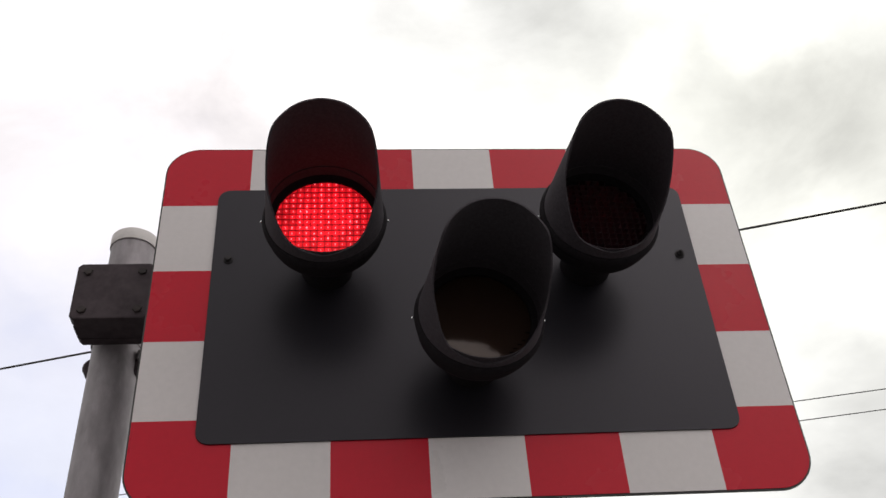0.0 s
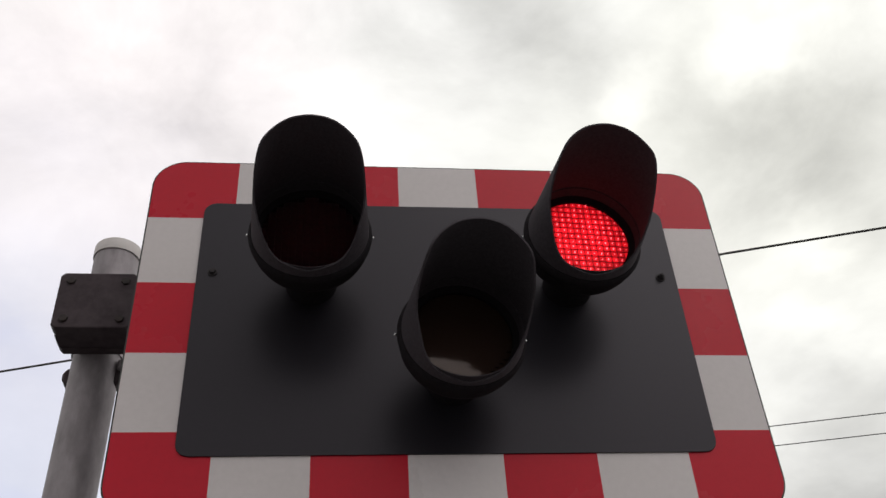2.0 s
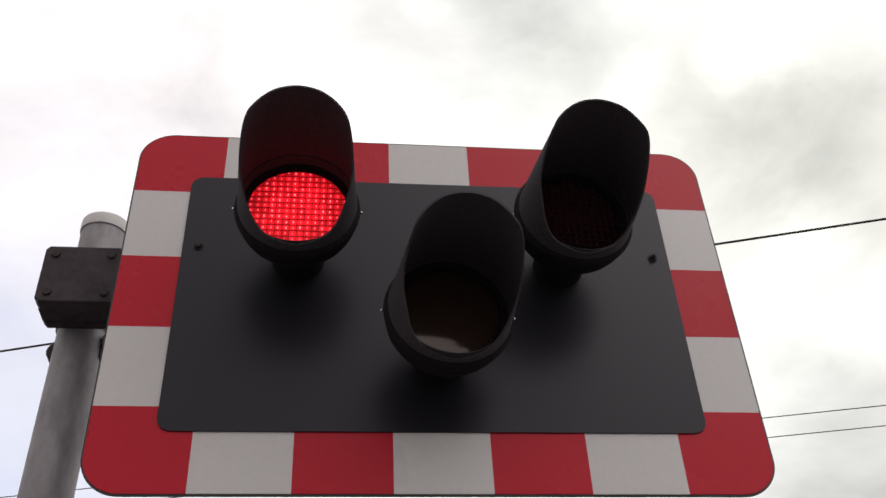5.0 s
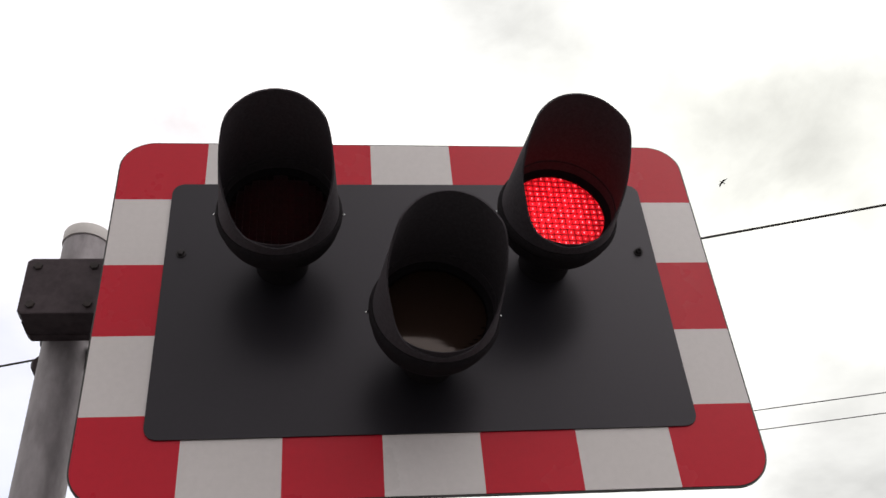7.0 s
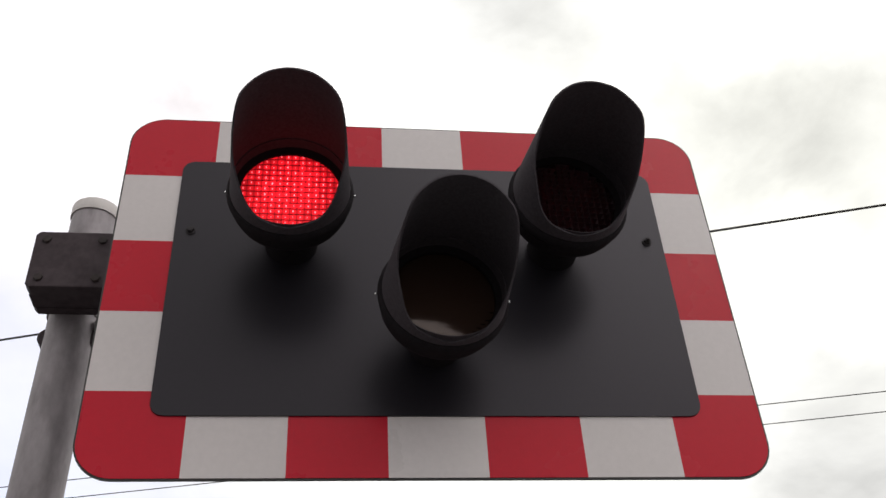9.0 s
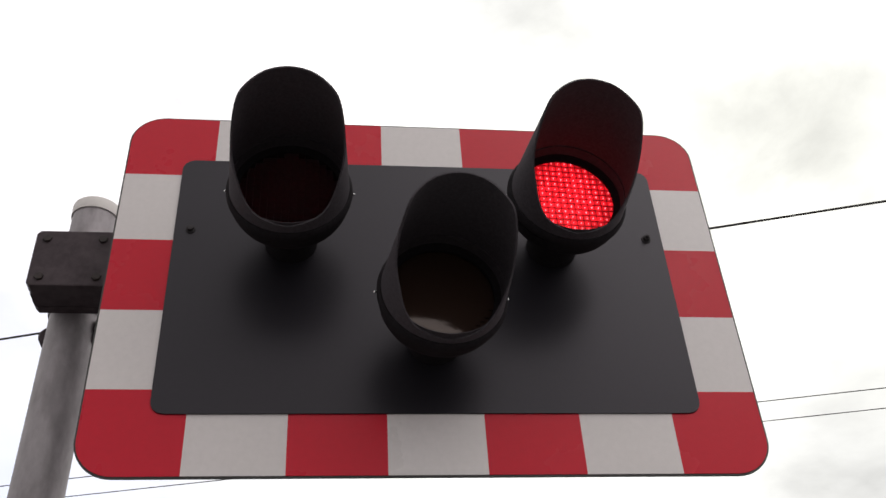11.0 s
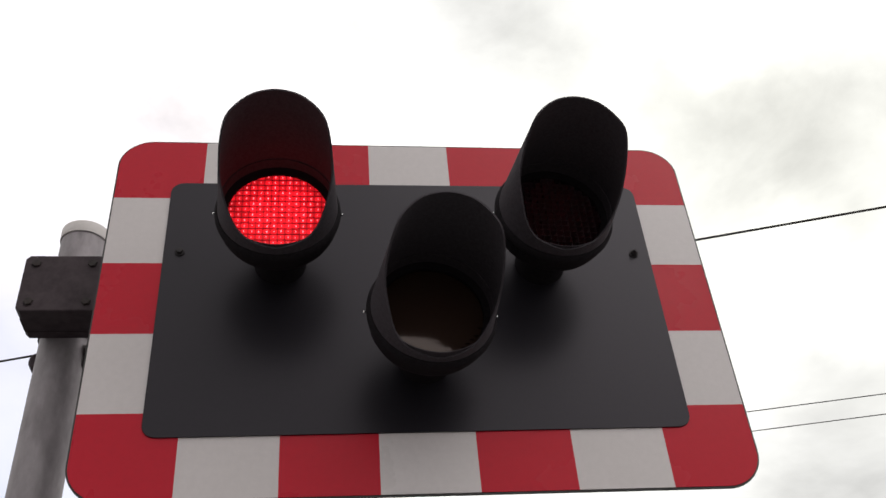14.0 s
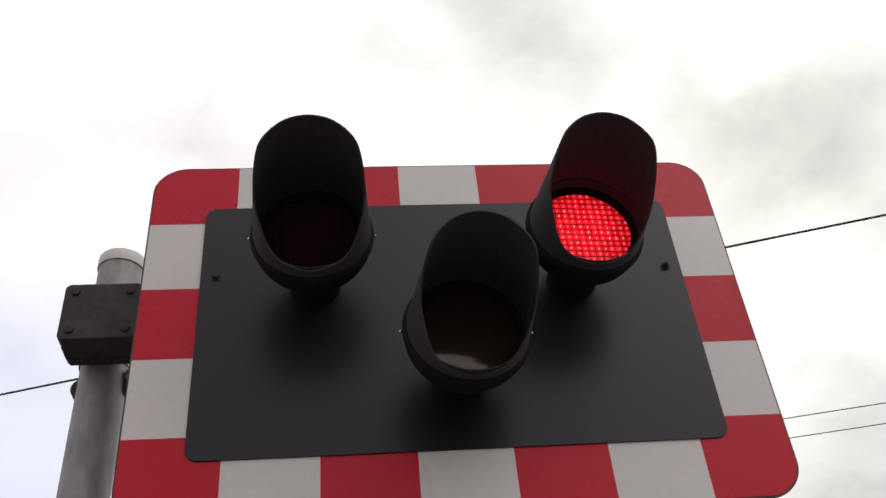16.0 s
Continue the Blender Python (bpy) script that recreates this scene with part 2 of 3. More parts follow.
# ---- mesh helpers ----
def part(name, bm, material, parent, label="", smooth=False):
    """Links a bmesh as one mesh object under a thing or a part, built in world coordinates."""
    bmesh.ops.recalc_face_normals(bm, faces=bm.faces)
    me = bpy.data.meshes.new(name)
    bm.to_mesh(me)
    bm.free()
    for mat in material if isinstance(material, tuple) else (material,):
        me.materials.append(mat)
    if smooth:
        for p in me.polygons:
            p.use_smooth = True
        me.set_sharp_from_angle(angle=radians(38))
    ob = new(name, me)
    if parent is not None:
        ob.parent = parent
        if parent.type == "EMPTY":
            ob.matrix_parent_inverse = Matrix.Translation(parent.location).inverted()
    if label:
        ob["label"] = label
    return ob


def box(bm, x0, x1, y0, y1, z0, z1, bevel=0.0):
    verts = [bm.verts.new((x, y, z)) for x in (x0, x1) for y in (y0, y1) for z in (z0, z1)]
    faces = [bm.faces.new([verts[i] for i in q]) for q in ((0, 1, 3, 2), (4, 6, 7, 5), (0, 4, 5, 1), (2, 3, 7, 6), (0, 2, 6, 4), (1, 5, 7, 3))]
    if bevel:
        bmesh.ops.bevel(bm, geom=list({e for f in faces for e in f.edges}), offset=bevel, segments=2, affect="EDGES", profile=0.6)


def slab(bm, outline, y0, y1, bevel=0.0):
    """An outline in x and z, given depth from y0 (back) to y1 (front)."""
    back_v = [bm.verts.new((x, y0, z)) for x, z in outline]
    front = [bm.verts.new((x, y1, z)) for x, z in outline]
    n = len(outline)
    bm.faces.new(back_v)
    top = bm.faces.new(front[::-1])
    for i in range(n):
        bm.faces.new((back_v[i], front[i], front[(i + 1) % n], back_v[(i + 1) % n]))
    if bevel:
        bmesh.ops.bevel(bm, geom=list(top.edges), offset=bevel, segments=2, affect="EDGES", profile=0.6)


def rounded(x0, x1, z0, z1, radii, steps=8):
    """A rectangle's outline with a radius for each corner: low left, low right, high right, high left."""
    out = []
    for (cx, cz, start), r in zip(((x0, z0, 180), (x1, z0, 270), (x1, z1, 0), (x0, z1, 90)), radii):
        if not r:
            out.append((cx, cz))
            continue
        mx, mz = cx + (r if cx == x0 else -r), cz + (r if cz == z0 else -r)
        out += [(mx + r * math.cos(radians(start + 90 * k / steps)), mz + r * math.sin(radians(start + 90 * k / steps))) for k in range(steps + 1)]
    return out


def lathe(bm, profile, cx, cy, cz, axis="y", steps=48, close=False):
    """Turns a profile of (radius, along) round an axis through the centre. Radius 0 makes a closed end."""
    rings = []
    for r, a in profile:
        def at(k, r=r, a=a):
            u, v = r * math.sin(2 * math.pi * k / steps), r * math.cos(2 * math.pi * k / steps)
            return (cx + u, cy + a, cz + v) if axis == "y" else (cx + u, cy + v, cz + a)
        rings.append([bm.verts.new(at(0))] if r < 1e-6 else [bm.verts.new(at(k)) for k in range(steps)])
    pairs = list(zip(rings, rings[1:])) + ([(rings[-1], rings[0])] if close else [])
    for a, b in pairs:
        for k in range(steps):
            j = (k + 1) % steps
            q = [a[0], b[k], b[j]] if len(a) == 1 else [a[k], b[0], a[j]] if len(b) == 1 else [a[k], b[k], b[j], a[j]]
            bm.faces.new(q)


def hexagon(bm, x, y0, y1, z, r, turn=0):
    slab(bm, [(x + r * math.cos(radians(60 * k + turn)), z + r * math.sin(radians(60 * k + turn))) for k in range(6)], y0, y1, 0.0015)


# ---- ground ----
bm = bmesh.new()
bmesh.ops.create_grid(bm, x_segments=8, y_segments=8, size=2500)
ground = part("ground", bm, ground_mat, None)
tagged(ground, "worn grey asphalt road surface under the signal", "ground", kind="structure")

# ---- the signal ----
POST_X, POST_Y = -0.6720, 0.292
signal = new("level_crossing_signal")
signal.location = (POST_X, POST_Y, 0)
tagged(signal, "level crossing light signal, red and white bordered board on steel post", "railway signal")

HALF, LOW, HIGH = 0.5515, 2.345, 3.0965


def post():
    lean = Matrix.Translation((POST_X, POST_Y, 2.75)) @ pose(0, 0, 0, 0, 0.5, 0) @ Matrix.Translation((-POST_X, -POST_Y, -2.75))
    bm = bmesh.new()
    lathe(bm, [(0, 0), (0.0472, 0), (0.0472, 3.083), (0.0, 3.083)], POST_X, POST_Y, 0, "z")
    bmesh.ops.transform(bm, matrix=lean, verts=bm.verts)
    tube = part("post", bm, galvanised, signal, "mottled galvanised steel post", True)
    bm = bmesh.new()
    lathe(bm, [(0.0473, 3.071), (0.0499, 3.071), (0.0502, 3.073), (0.0502, 3.0965), (0.0492, 3.099), (0.041, 3.101), (0, 3.1025)], POST_X, POST_Y, 0, "z")
    bmesh.ops.transform(bm, matrix=lean, verts=bm.verts)
    part("cap", bm, cap_plastic, tube, "pale plastic post cap", True)
    # a bolt through the post, with its head and nut
    for side in (-1, 1):
        bm = bmesh.new()
        lathe(bm, [(0, -0.016), (0.017, -0.016), (0.022, -0.010), (0.022, 0.012), (0.017, 0.018), (0, 0.018)], POST_X + side * 0.036, POST_Y, 2.772, "y", 20)
        part("lug", bm, cast_dark, tube, "", True)


def clamp():
    x0, x1, z0, z1 = -0.733, -0.585, 2.802, 2.932
    y0, y1 = 0.152, 0.245
    bm = bmesh.new()
    notch = 0.008
    front = [(x0 + notch, z0), (x1 - notch, z0), (x1, z0 + notch), (x1, z1 - notch), (x1 - notch, z1), (x0 + notch, z1), (x0, z1 - notch), (x0, z0 + notch)]
    slab(bm, front, y0 + 0.03, y0, 0.003)
    body = part("clamp", bm, cast_dark, signal, "dark weathered cast clamp on the post")
    bm = bmesh.new()
    box(bm, x0 + 0.002, x1 - 0.002, y0 + 0.0302, y0 + 0.072, z0 + 0.0015, z1 - 0.002, 0.002)
    part("clamp_block", bm, cast_dark, body)
    bm = bmesh.new()
    slab(bm, [(x, z) for x, z in front], y1, y0 + 0.0722, 0.003)
    part("back_block", bm, cast_dark, body)
    for bx in (x0 + 0.022, x1 - 0.022):
        for bz in (z0 + 0.02, z1 - 0.02):
            bm = bmesh.new()
            hexagon(bm, bx, y0, y0 - 0.0045, bz, 0.0088, 15)
            part("bolt", bm, bolt_rust, body, "rusty bolt head")
    bm = bmesh.new()
    box(bm, POST_X + 0.0473, POST_X + 0.075, 0.270, 0.300, 2.785, 2.806, 0.002)
    part("strap_end", bm, galvanised, body, "bright strap end beside the post")
    # two straps hold the block to the post
    for sz in (z0 + 0.03, z1 - 0.03):
        bm = bmesh.new()
        lathe(bm, [(0.0473, -0.012), (0.0502, -0.012), (0.0502, 0.012), (0.0473, 0.012)], POST_X, POST_Y, sz, "z", close=True)
        part("strap", bm, galvanised, body, "", True)
    bm = bmesh.new()
    box(bm, x1 - 0.001, 0.35, 0.16, 0.20, 2.835, 2.895, 0.003)
    part("support_rail", bm, galvanised, signal)
    for x in (-0.3, 0.3):
        bm = bmesh.new()
        box(bm, x - 0.025, x + 0.025, 0.0042, 0.1598, 2.75, 2.96, 0.003)
        part("support_bracket", bm, galvanised, signal)


def board():
    bm = bmesh.new()
    slab(bm, rounded(-HALF, HALF, LOW, HIGH, (0.064,) * 4, 12), 0.004, 0.0)
    plate = part("backing_board", bm, edge_metal, signal, "rounded board with a red and white block border")
    xs = [-HALF] + [0.004 + 0.157 * k for k in (-2.5, -1.5, -0.5, 0.5, 1.5, 2.5)] + [HALF]
    zs = [LOW, 2.496, 2.647, 2.7965, 2.9495, HIGH]
    gap, inner_x, inner_z = 0.003, 0.125, 0.13

    def patch(x0, x1, z0, z1, radii, red):
        bm = bmesh.new()
        slab(bm, rounded(x0, x1, z0, z1, radii, 10), 0.0, -0.0012)
        part("red_block" if red else "white_block", bm, red_sheet if red else white_sheet, plate)

    r = 0.064 - gap
    for i in range(7):
        last = i in (0, 6)
        left, right = (xs[i] + gap if i == 0 else xs[i]), (xs[i + 1] - gap if i == 6 else xs[i + 1])
        patch(left, right, LOW + gap, zs[1] if last else LOW + inner_z, (r if i == 0 else 0, r if i == 6 else 0, 0, 0), i % 2 == 0)
        patch(left, right, (zs[4] if i == 0 else zs[4] - 0.0045) if last else HIGH - inner_z, HIGH - gap, (0, 0, r if i == 6 else 0, r if i == 0 else 0), i % 2 == 0)
    for k in (1, 2, 3):
        patch(-HALF + gap, -HALF + inner_x, zs[k], zs[k + 1], (0,) * 4, k == 2)
        patch(HALF - inner_x, HALF - gap, zs[k], zs[k + 1] - (0.0045 if k == 3 else 0), (0,) * 4, k == 2)

    bm = bmesh.new()
    slab(bm, [(x, z + 0.0032 * (x + 0.446) / 0.8945) for x, z in rounded(-0.446, 0.4485, 2.4515, 2.985, (0.022,) * 4, 6)], -0.0013, -0.0042, 0.0008)
    face = part("black_panel", bm, panel_black, signal, "satin black panel behind the lamps")
    for x in (-0.418, 0.419):
        bm = bmesh.new()
        lathe(bm, [(0.009, -0.0042), (0.009, -0.0058), (0, -0.0058)], x, 0, 2.819, "y", 16)
        hexagon(bm, x, -0.0058, -0.0115, 2.819, 0.0062)
        if x > 0:
            lathe(bm, [(0.0032, -0.0115), (0.0032, -0.016), (0.0024, -0.0168), (0, -0.0168)], x, 0, 2.819, "y", 10)
        part("bolt", bm, bolt_dark, face)


LENS_Y = -0.1478


def hood_reach(turn):
    """How far the hood stands out from the board at an angle from its top."""
    marks = ((0, 0.348), (25, 0.346), (50, 0.338), (66, 0.334), (76, 0.320), (86, 0.292), (100, 0.258), (120, 0.228), (132, 0.200), (146, 0.182), (180, 0.172))
    a = abs(turn)
    for (a0, d0), (a1, d1) in zip(marks, marks[1:]):
        if a <= a1:
            return d0 + (d1 - d0) * (a - a0) / (a1 - a0)
    return marks[-1][1]


def hood_radius(d):
    return 0.1 - (d - 0.15) * 0.0145 / 0.185


def lattice(bm, lines, x, z, radius, y0, y1):
    """A round moulded grid in one piece: bars between each pair of lines, both ways, drawn in to a circle."""
    count = len(lines)

    def vert(i, j, y):
        u, v = lines[i], lines[j]
        q = min(1.0, radius / max(1e-6, math.hypot(u, v)))
        return bm.verts.new((x + u * q, y, z + v * q))

    front = [[vert(i, j, y0) for j in range(count)] for i in range(count)]
    rear = [[vert(i, j, y1) for j in range(count)] for i in range(count)]

    def solid(i, j):
        if not (0 <= i < count - 1 and 0 <= j < count - 1):
            return False
        near = math.hypot((lines[i] + lines[i + 1]) / 2, (lines[j] + lines[j + 1]) / 2) < radius + 0.001
        return near and (i % 2 == 0 or j % 2 == 0)

    for i in range(count - 1):
        for j in range(count - 1):
            if not solid(i, j):
                continue
            ring = ((i, j), (i + 1, j), (i + 1, j + 1), (i, j + 1))
            bm.faces.new([front[a][b] for a, b in ring])
            bm.faces.new([rear[a][b] for a, b in ring[::-1]])
            for k, (di, dj) in enumerate(((0, -1), (1, 0), (0, 1), (-1, 0))):
                if not solid(i + di, j + dj):
                    (a, b), (c, d) = ring[k], ring[(k + 1) % 4]
                    bm.faces.new((front[a][b], front[c][d], rear[c][d], rear[a][b]))
    bmesh.ops.delete(bm, geom=[v for v in bm.verts if not v.link_faces], context="VERTS")
    bmesh.ops.remove_doubles(bm, verts=bm.verts, dist=0.00005)


def clip_outline(outline, hull):
    """The part of a convex outline that lies in a convex hull, both counter-clockwise."""
    out = outline
    for (ax, ay), (bx, by) in zip(hull, hull[1:] + hull[:1]):
        def inside(p):
            return (bx - ax) * (p[1] - ay) - (by - ay) * (p[0] - ax)
        kept = []
        for p, q in zip(out, out[1:] + out[:1]):
            a, b = inside(p), inside(q)
            if a >= 0:
                kept.append(p)
            if (a > 0 > b) or (a < 0 < b):
                kept.append((p[0] + (q[0] - p[0]) * a / (a - b), p[1] + (q[1] - p[1]) * a / (a - b)))
        out = kept
        if not out:
            break
    return out


def turn_parts(body, spin):
    """Aims a lamp's front parts a little aside of square to the board."""
    for ob in body.children:
        ob.data.transform(spin)


def lamp(x, z, name, label, lit, aim=0.0):
    """A round lamp with its housing, bezel, hood and lens; returns the bank of diodes of a lamp that flashes."""
    bm = bmesh.new()
    lathe(bm, [(0, -0.0043), (0.046, -0.0043), (0.046, -0.05), (0.050, -0.070), (0.062, -0.084), (0.080, -0.096), (0.0935, -0.108), (0.0992, -0.122), (0.1008, -0.1398), (0.0855, -0.1398), (0.0855, -0.1105), (0.06, -0.099), (0, -0.097)], x, 0, z)
    body = part(name, bm, rubber_black, signal, label, True)
    spin = Matrix.Translation((x, LENS_Y, z)) @ pose(0, 0, 0, 0, 0, aim) @ Matrix.Translation((-x, -LENS_Y, -z))
    bm = bmesh.new()
    lathe(bm, [(0.0846, -0.140), (0.1015, -0.140), (0.1045, -0.1425), (0.1052, -0.147), (0.1045, -0.1525), (0.1015, -0.157), (0.0972, -0.1583), (0.0846, -0.1500)], x, 0, z, close=True)
    part("bezel", bm, rubber_black, body, "", True)
    # the hood: an outer and an inner skin, joined along the cut rim and at the root
    bm = bmesh.new()
    turns, rows_n = 72, 10
    skins = []
    for thick in (0.0, 0.003):
        skin = []
        for k in range(turns):
            a = 360 * k / turns - 180
            reach = (0 if lit else -0.006) + 0.5 * hood_reach(a) + 0.25 * (hood_reach(max(-180, a - 5)) + hood_reach(min(180, a + 5)))
            line = []
            for j in range(rows_n + 1):
                d = 0.1585 + (reach - 0.1585) * j / rows_n
                rr = hood_radius(d) - thick
                line.append(bm.verts.new((x + rr * math.sin(radians(a)), -d, z + rr * math.cos(radians(a)))))
            skin.append(line)
        skins.append(skin)
    for skin in skins:
        for k in range(turns):
            n = (k + 1) % turns
            for j in range(rows_n):
                bm.faces.new((skin[k][j], skin[n][j], skin[n][j + 1], skin[k][j + 1]))
    for k in range(turns):
        n = (k + 1) % turns
        for j in (0, rows_n):
            bm.faces.new((skins[0][k][j], skins[0][n][j], skins[1][n][j], skins[1][k][j]))
    part("hood", bm, hood_black, body, "long black tunnel hood", True)
    # an added matt ring at the hood's root stands in for shade round the lens
    bm = bmesh.new()
    lathe(bm, [(0.0955, -0.1584), (0.0955, -0.160), (hood_radius(0.166) - 0.0031, -0.166), (hood_radius(0.178) - 0.0031, -0.178), (hood_radius(0.178) - 0.0048, -0.1775),
               (0.0925, -0.160), (0.0922, -0.1584)], x, 0, z, close=True)
    part("shade_ring", bm, shade_ring_black, body, "", True)
    for side in (-1, 1):
        bm = bmesh.new()
        bmesh.ops.create_icosphere(bm, subdivisions=1, radius=0.0028, matrix=Matrix.Translation((x + side * 0.1065, -0.142, z)))
        part("screw", bm, bright_steel, body)
    bm = bmesh.new()
    if not lit:
        # amber lens pressed into small flat facets that do not quite line up
        lathe(bm, [(0.0834, -0.140), (0.0834, LENS_Y + 0.003), (0, LENS_Y + 0.003)], x, 0, z)
        pitch = 0.0075
        for i in range(-11, 12):
            for j in range(-11, 12):
                if math.hypot(i, j) * pitch < 0.0795:
                    cx, cz, h = x + i * pitch, z + j * pitch, pitch * 0.4995
                    u, v = random.uniform(-0.006, 0.006), random.uniform(-0.006, 0.006)
                    top = [bm.verts.new((cx + a * h, LENS_Y + a * h * u + b * h * v, cz + b * h)) for a, b in ((-1, -1), (1, -1), (1, 1), (-1, 1))]
                    low_v = [bm.verts.new((q.co.x, LENS_Y + 0.003, q.co.z)) for q in top]
                    bm.faces.new(top)
                    for q in range(4):
                        bm.faces.new((low_v[q], low_v[(q + 1) % 4], top[(q + 1) % 4], top[q]))
        part("lens", bm, amber_lens, body, "unlit amber lens")
        turn_parts(body, spin)
        return None
    # a fixed dark grid, and a bank of diode cells that slides forward in it to show, and back to be dark
    R, cells, depth = 0.0842, 14, 0.0280
    pitch = 2 * R / cells
    circle = [(R * math.cos(2 * math.pi * k / 56), R * math.sin(2 * math.pi * k / 56)) for k in range(56)]
    inner = [(u * 0.988, v * 0.988) for u, v in circle]
    lines = sorted(c + w for c in ((i - cells / 2) * pitch for i in range(cells + 1)) for w in (-0.00014, 0.00014))
    lattice(bm, lines, x, z, R - 0.0001, LENS_Y, LENS_Y + depth)
    part("lens_grid", bm, lens_dark, body, "dark moulded lens grid")
    turn_parts(body, spin)
    bm = bmesh.new()
    for i in range(cells):
        for j in range(cells):
            cx, cz, h = (i - cells / 2 + 0.5) * pitch, (j - cells / 2 + 0.5) * pitch, pitch / 2 - 0.00022
            shape = clip_outline([(cx - h, cz - h), (cx + h, cz - h), (cx + h, cz + h), (cx - h, cz + h)], inner)
            if len(shape) < 3:
                continue
            had = set(bm.faces)
            slab(bm, shape, 0.006, 0.0)
            for f in bm.faces:
                if f not in had:
                    f.material_index = 0 if max(v.co.y for v in f.verts) < 0.001 else 1
            if math.hypot(cx, cz) < R - 0.003:
                had = set(bm.faces)
                q = random.uniform(0.6, 1.3)
                before = set(bm.verts)
                mx, mz = cx + random.uniform(-0.0008, 0.0008), cz + random.uniform(-0.0008, 0.0008)
                lathe(bm, [(0.0010 * q, 0.0), (0.0010 * q, -0.0012), (0.0007 * q, -0.0019), (0, -0.0021)], mx, 0, mz, steps=8)
                for v in bm.verts:
                    if v not in before:
                        v.co.z = mz + (v.co.z - mz) * 1.7
                for f in bm.faces:
                    if f not in had:
                        f.material_index = 2
    had = set(bm.faces)
    lathe(bm, [(0, 0.0061), (R - 0.002, 0.0061), (R - 0.002, 0.008), (0, 0.008)], 0, 0, 0)
    for f in bm.faces:
        if f not in had:
            f.material_index = 1
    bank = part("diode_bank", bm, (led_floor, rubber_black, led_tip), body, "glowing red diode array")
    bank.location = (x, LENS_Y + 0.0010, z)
    return bank


post()
clamp()
board()
LAMP_Z = 2.793
bank_a = lamp(-0.2395, LAMP_Z, "red_lamp", "black round lamp with flashing red lens", True)
AIM_B = 4.0
bank_b = lamp(0.2338, LAMP_Z, "red_lamp", "black round lamp with flashing red lens", True, AIM_B)
lamp(0.007, 2.5875, "amber_lamp", "black round lamp with unlit amber lens", False, 4.2)


# ---- overhead cables ----
def cable(a, b, radius, label, sag=0.0):
    """A cable along the line through two points, carried on far past both."""
    a, b = Vector(a), Vector(b)
    way = (b - a).normalized()
    mid = (a + b) / 2
    side = way.cross(Vector((0, 0, 1))).normalized()
    up = side.cross(way)
    bm = bmesh.new()
    rings = []
    for k in range(81):
        s = -30 + 0.75 * k
        c = mid + way * s + Vector((0, 0, sag * (s / 30) ** 2))
        rings.append([bm.verts.new(c + radius * (math.cos(w) * side + math.sin(w) * up)) for w in (2 * math.pi * n / 8 for n in range(8))])
    for p, q in zip(rings, rings[1:]):
        for n in range(8):
            bm.faces.new((p[n], q[n], q[(n + 1) % 8], p[(n + 1) % 8]))
    ob = part("overhead_cable", bm, cable_black, None, "", True)
    tagged(ob, label, "cable", "cables over the crossing")
    return mid - way * 29.85, mid + way * 30.15, math.degrees(math.atan2(way.y, way.x)) + 90


def utility_pole(x, y, turn, height):
    """A tapered wooden pole with a crossarm and three insulators at cable height."""
    pole = new("utility_pole")
    pole.location = (x, y, 0)
    pole.rotation_euler = (0, 0, radians(turn))
    tagged(pole, "weathered wooden pole that carries the overhead cables", "pole", "poles of the cable lines")
    bits = []
    bm = bmesh.new()
    lathe(bm, [(0, 0), (0.15, 0), (0.11, height + 0.4), (0.09, height + 0.45), (0, height + 0.47)], 0, 0, 0, "z", 20)
    bits.append(part("shaft", bm, pole_wood, None, smooth=True))
    bm = bmesh.new()
    box(bm, -0.7, 0.7, 0.10, 0.2, height - 0.22, height - 0.12, 0.008)
    bits.append(part("crossarm", bm, pole_wood, None))
    for k in (-0.55, 0.0, 0.55):
        bm = bmesh.new()
        lathe(bm, [(0, -0.12), (0.03, -0.12), (0.045, -0.08), (0.03, -0.06), (0.04, -0.03), (0.02, -0.005), (0, -0.004)], k, 0.15, height, "z", 14)
        bits.append(part("insulator", bm, cap_plastic, None, smooth=True))
    for ob in bits:
        ob.parent = pole
    return pole


pole_wood = surface("weathered_pole_wood", (0.16, 0.12, 0.09), 0.85, spread=0.3, grain=25, stain=3)
thick = cable((-2.409, 4.647, 5.5), (3.238, 2.945, 5.5), 0.0075, "thick black overhead cable against the sky")
pair = cable((-3.334, 8.147, 6), (4.945, 6.124, 6), 0.0049, "thin dark overhead wire against the sky")
cable((-2.791, 8.416, 6), (5.132, 6.510, 6), 0.0049, "thin dark overhead wire against the sky")
# Each line of cables ends on a pole at either end of its span.
for line, height in ((thick, 5.49), (pair, 5.995)):
    for end in line[:2]:
        utility_pole(end.x, end.y, line[2], height)


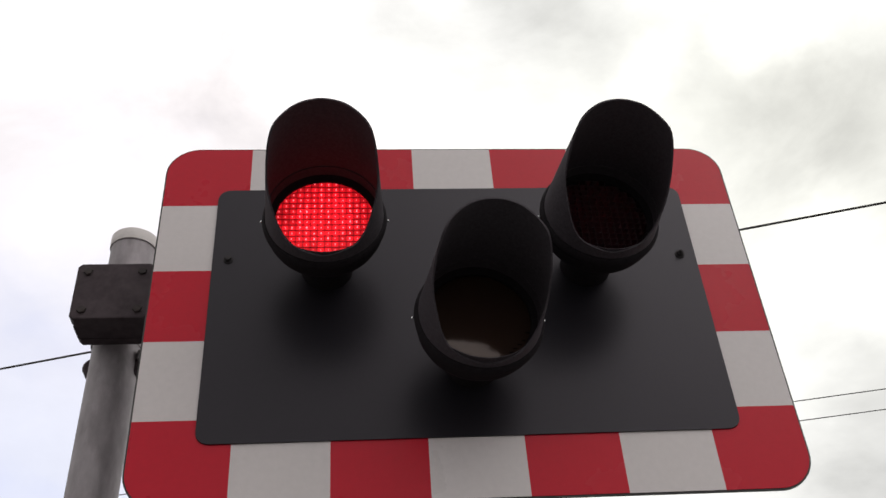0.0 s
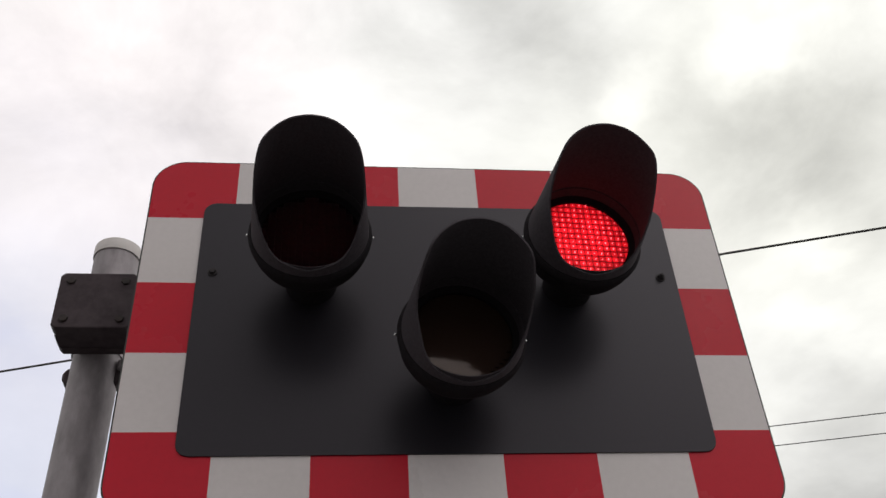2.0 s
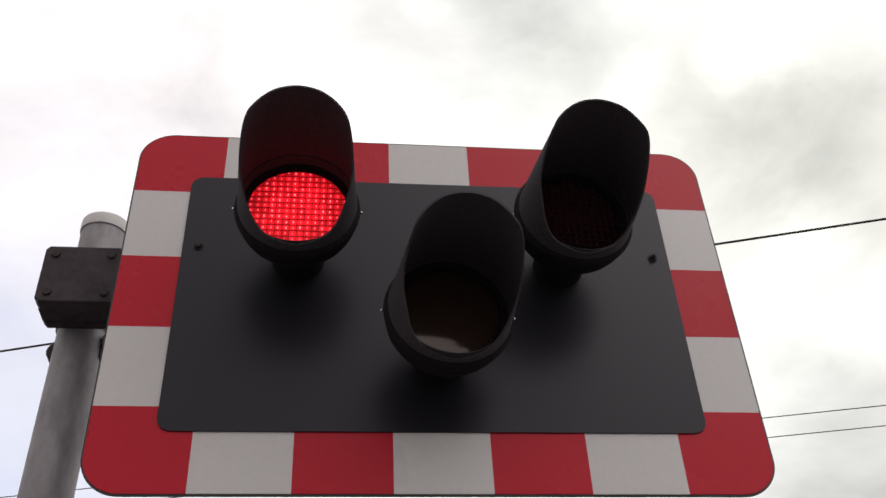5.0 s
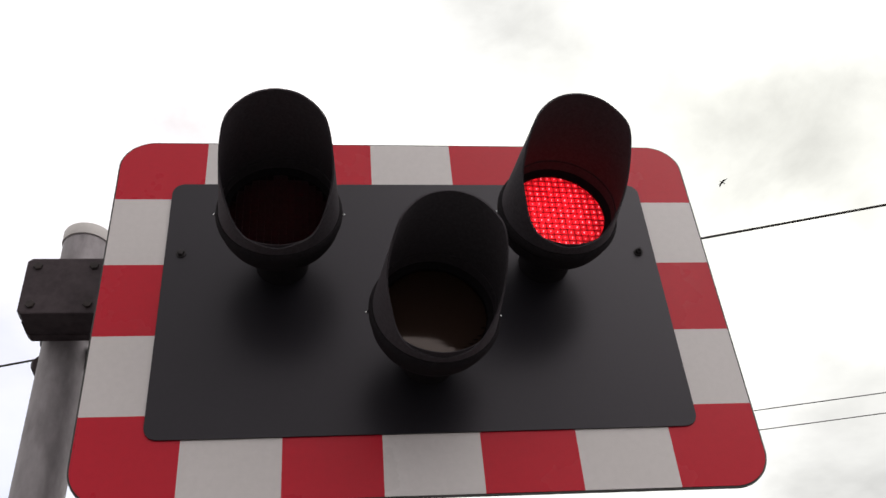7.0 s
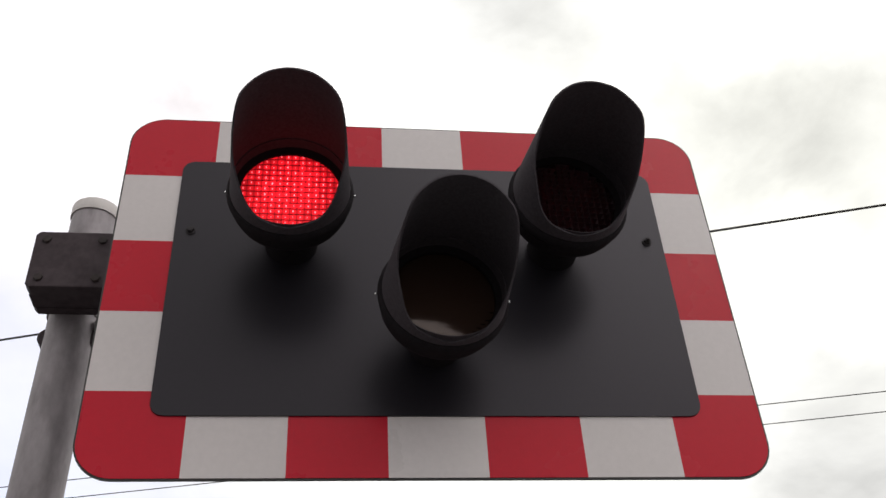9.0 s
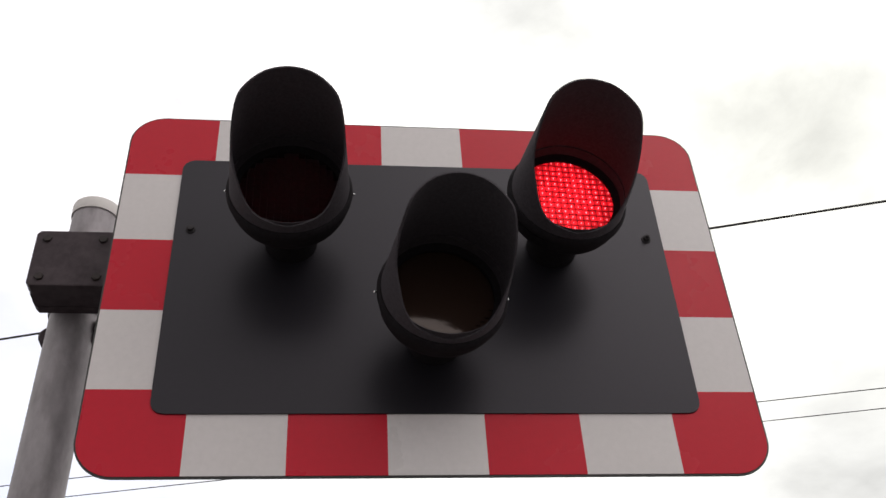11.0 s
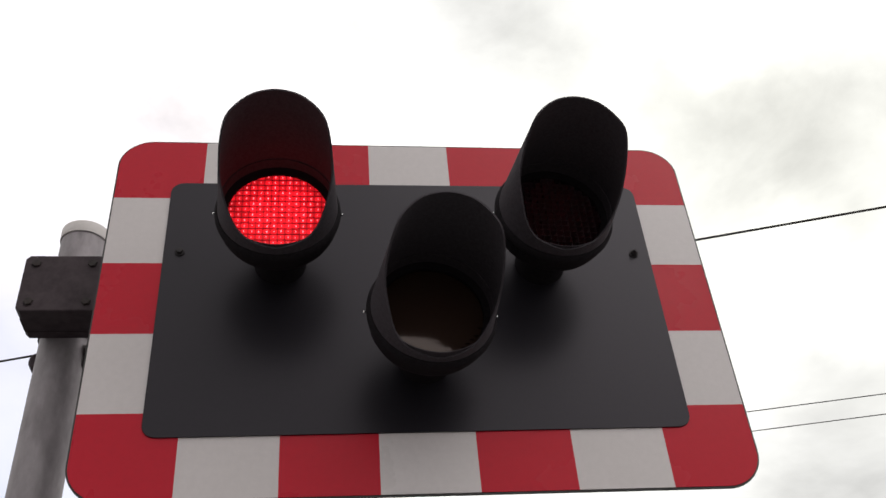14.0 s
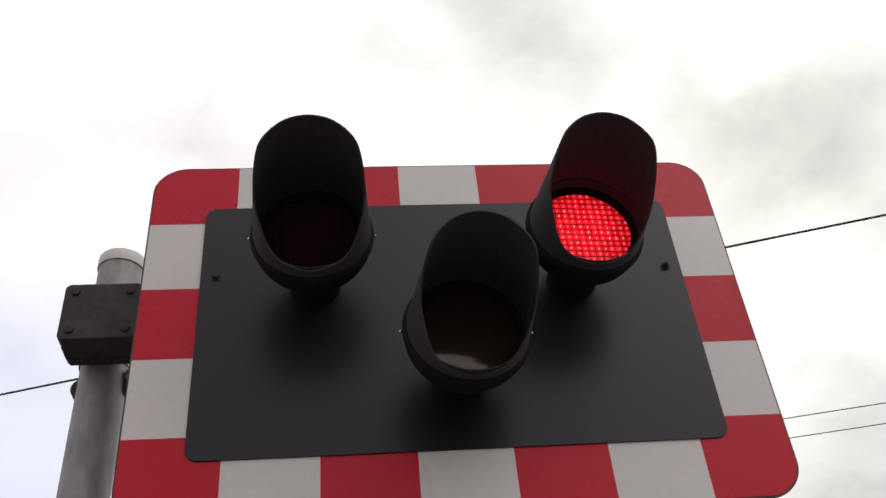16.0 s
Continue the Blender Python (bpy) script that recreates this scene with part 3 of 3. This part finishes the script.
# ---- the bird ----
def make_bird():
    """A small bird with its head to +y: body with tail, and two wings that turn at the shoulder."""
    bird = new("bird")
    tagged(bird, "small dark bird flying across the cloudy sky", "bird")
    bm = bmesh.new()
    lathe(bm, [(0, -0.13), (0.022, -0.09), (0.042, -0.01), (0.044, 0.05), (0.032, 0.095), (0.030, 0.125), (0.014, 0.15), (0, 0.175)], 0, 0, 0, "y", 14)
    part("body", bm, feather, bird, smooth=True)
    bm = bmesh.new()
    verts = [(-0.015, -0.10), (0.015, -0.10), (0.042, -0.23), (0, -0.20), (-0.042, -0.23)]
    lo, hi = [bm.verts.new((x, y, -0.002)) for x, y in verts], [bm.verts.new((x, y, 0.002)) for x, y in verts]
    bm.faces.new(lo)
    bm.faces.new(hi)
    for k in range(5):
        bm.faces.new((lo[k], lo[(k + 1) % 5], hi[(k + 1) % 5], hi[k]))
    part("tail", bm, feather, bird)
    wings = []
    bird.scale = (0.78, 0.78, 0.78)
    for side in (-1, 1):
        bm = bmesh.new()
        verts = [(0, 0.06), (0.11, 0.075), (0.22, 0.01), (0.33, -0.13), (0.21, -0.085), (0.10, -0.07), (0, -0.06)]
        lo, hi = [bm.verts.new((side * x, y, -0.003)) for x, y in verts], [bm.verts.new((side * x, y, 0.003)) for x, y in verts]
        bm.faces.new(lo)
        bm.faces.new(hi)
        n = len(verts)
        for k in range(n):
            bm.faces.new((lo[k], lo[(k + 1) % n], hi[(k + 1) % n], hi[k]))
        wing = part("wing", bm, feather, bird)
        wing.location = (side * 0.02, 0, 0.012)
        wings.append(wing)
    return bird, wings


bird, wings = make_bird()


# ---- movement ----
LIT_A = ((0.0, 0.1), (0.5, 0.9), (1.4, 1.7), (2.2, 2.5), (3.0, 3.4), (3.9, 4.2), (4.7, 5.0), (5.5, 5.9), (6.4, 6.7), (7.2, 7.5),
         (8.0, 8.4), (8.9, 9.2), (9.7, 10.0), (10.5, 10.9), (11.4, 11.7), (12.2, 12.5), (13.0, 13.4), (13.9, 14.2), (14.7, 15.1), (15.6, 15.9))
LIT_B = ((0.1, 0.4), (1.0, 1.3), (1.8, 2.1), (2.6, 2.9), (3.4, 3.8), (4.3, 4.6), (5.1, 5.4), (6.0, 6.3), (6.8, 7.1), (7.6, 7.9),
         (8.4, 8.8), (9.3, 9.6), (10.1, 10.4), (11.0, 11.3), (11.8, 12.1), (12.6, 12.9), (13.5, 13.8), (14.3, 14.6), (15.1, 15.5), (16.0, 16.2))


def flash(bank, lit, aim=0.0):
    """The bank of diodes slides forward into the lens for each stretch of time, and back again."""
    place = Vector(bank.location)
    back_way = Vector((-math.sin(radians(aim)), math.cos(radians(aim)), 0))
    shown, dark = pose(*place, 0, 0, aim), pose(*(place + 0.0260 * back_way), 0, 0, aim)
    rows = [(0, shown if lit[0][0] == 0 else dark)]
    for first, last in lit:
        if first > 0:
            rows += [(first - 2 / 30, dark), (first - 1 / 30, shown)]
        if last < 16:
            rows += [(last + 1 / 30, shown), (last + 2 / 30, dark)]
    if rows[-1][0] < 16:
        rows.append((16.0, rows[-1][1]))
    walk(bank, rows)


def motions():
    flash(bank_a, LIT_A)
    flash(bank_b, LIT_B, AIM_B)
    way = ((0, 116, 89), (6.0, 31.2, 38.2), (6.5, 24.18, 33.88), (7.0, 17.13, 29.57), (7.7, 7.75, 25.22), (8.0, 3.39, 22.91), (8.3, -0.98, 20.48),
           (8.7, -6.8, 17.4), (16.0, -110, -38))
    walk(bird, [(t, pose(x, y, 30, 0, 12, 118)) for t, x, y in way])
    for side, wing in zip((-1, 1), wings):
        # about three beats a second, the wings high at 8.0 s
        beats = [(0, 18.0)] + [(6.2 + 0.1 * k, 18 + 38 * math.cos(2.094 * (k - 18))) for k in range(25)] + [(16.0, 18.0)]
        walk(wing, [(t, pose(side * 0.02, 0, 0.012, 0, -side * lift_by, 0)) for t, lift_by in beats])


motions()
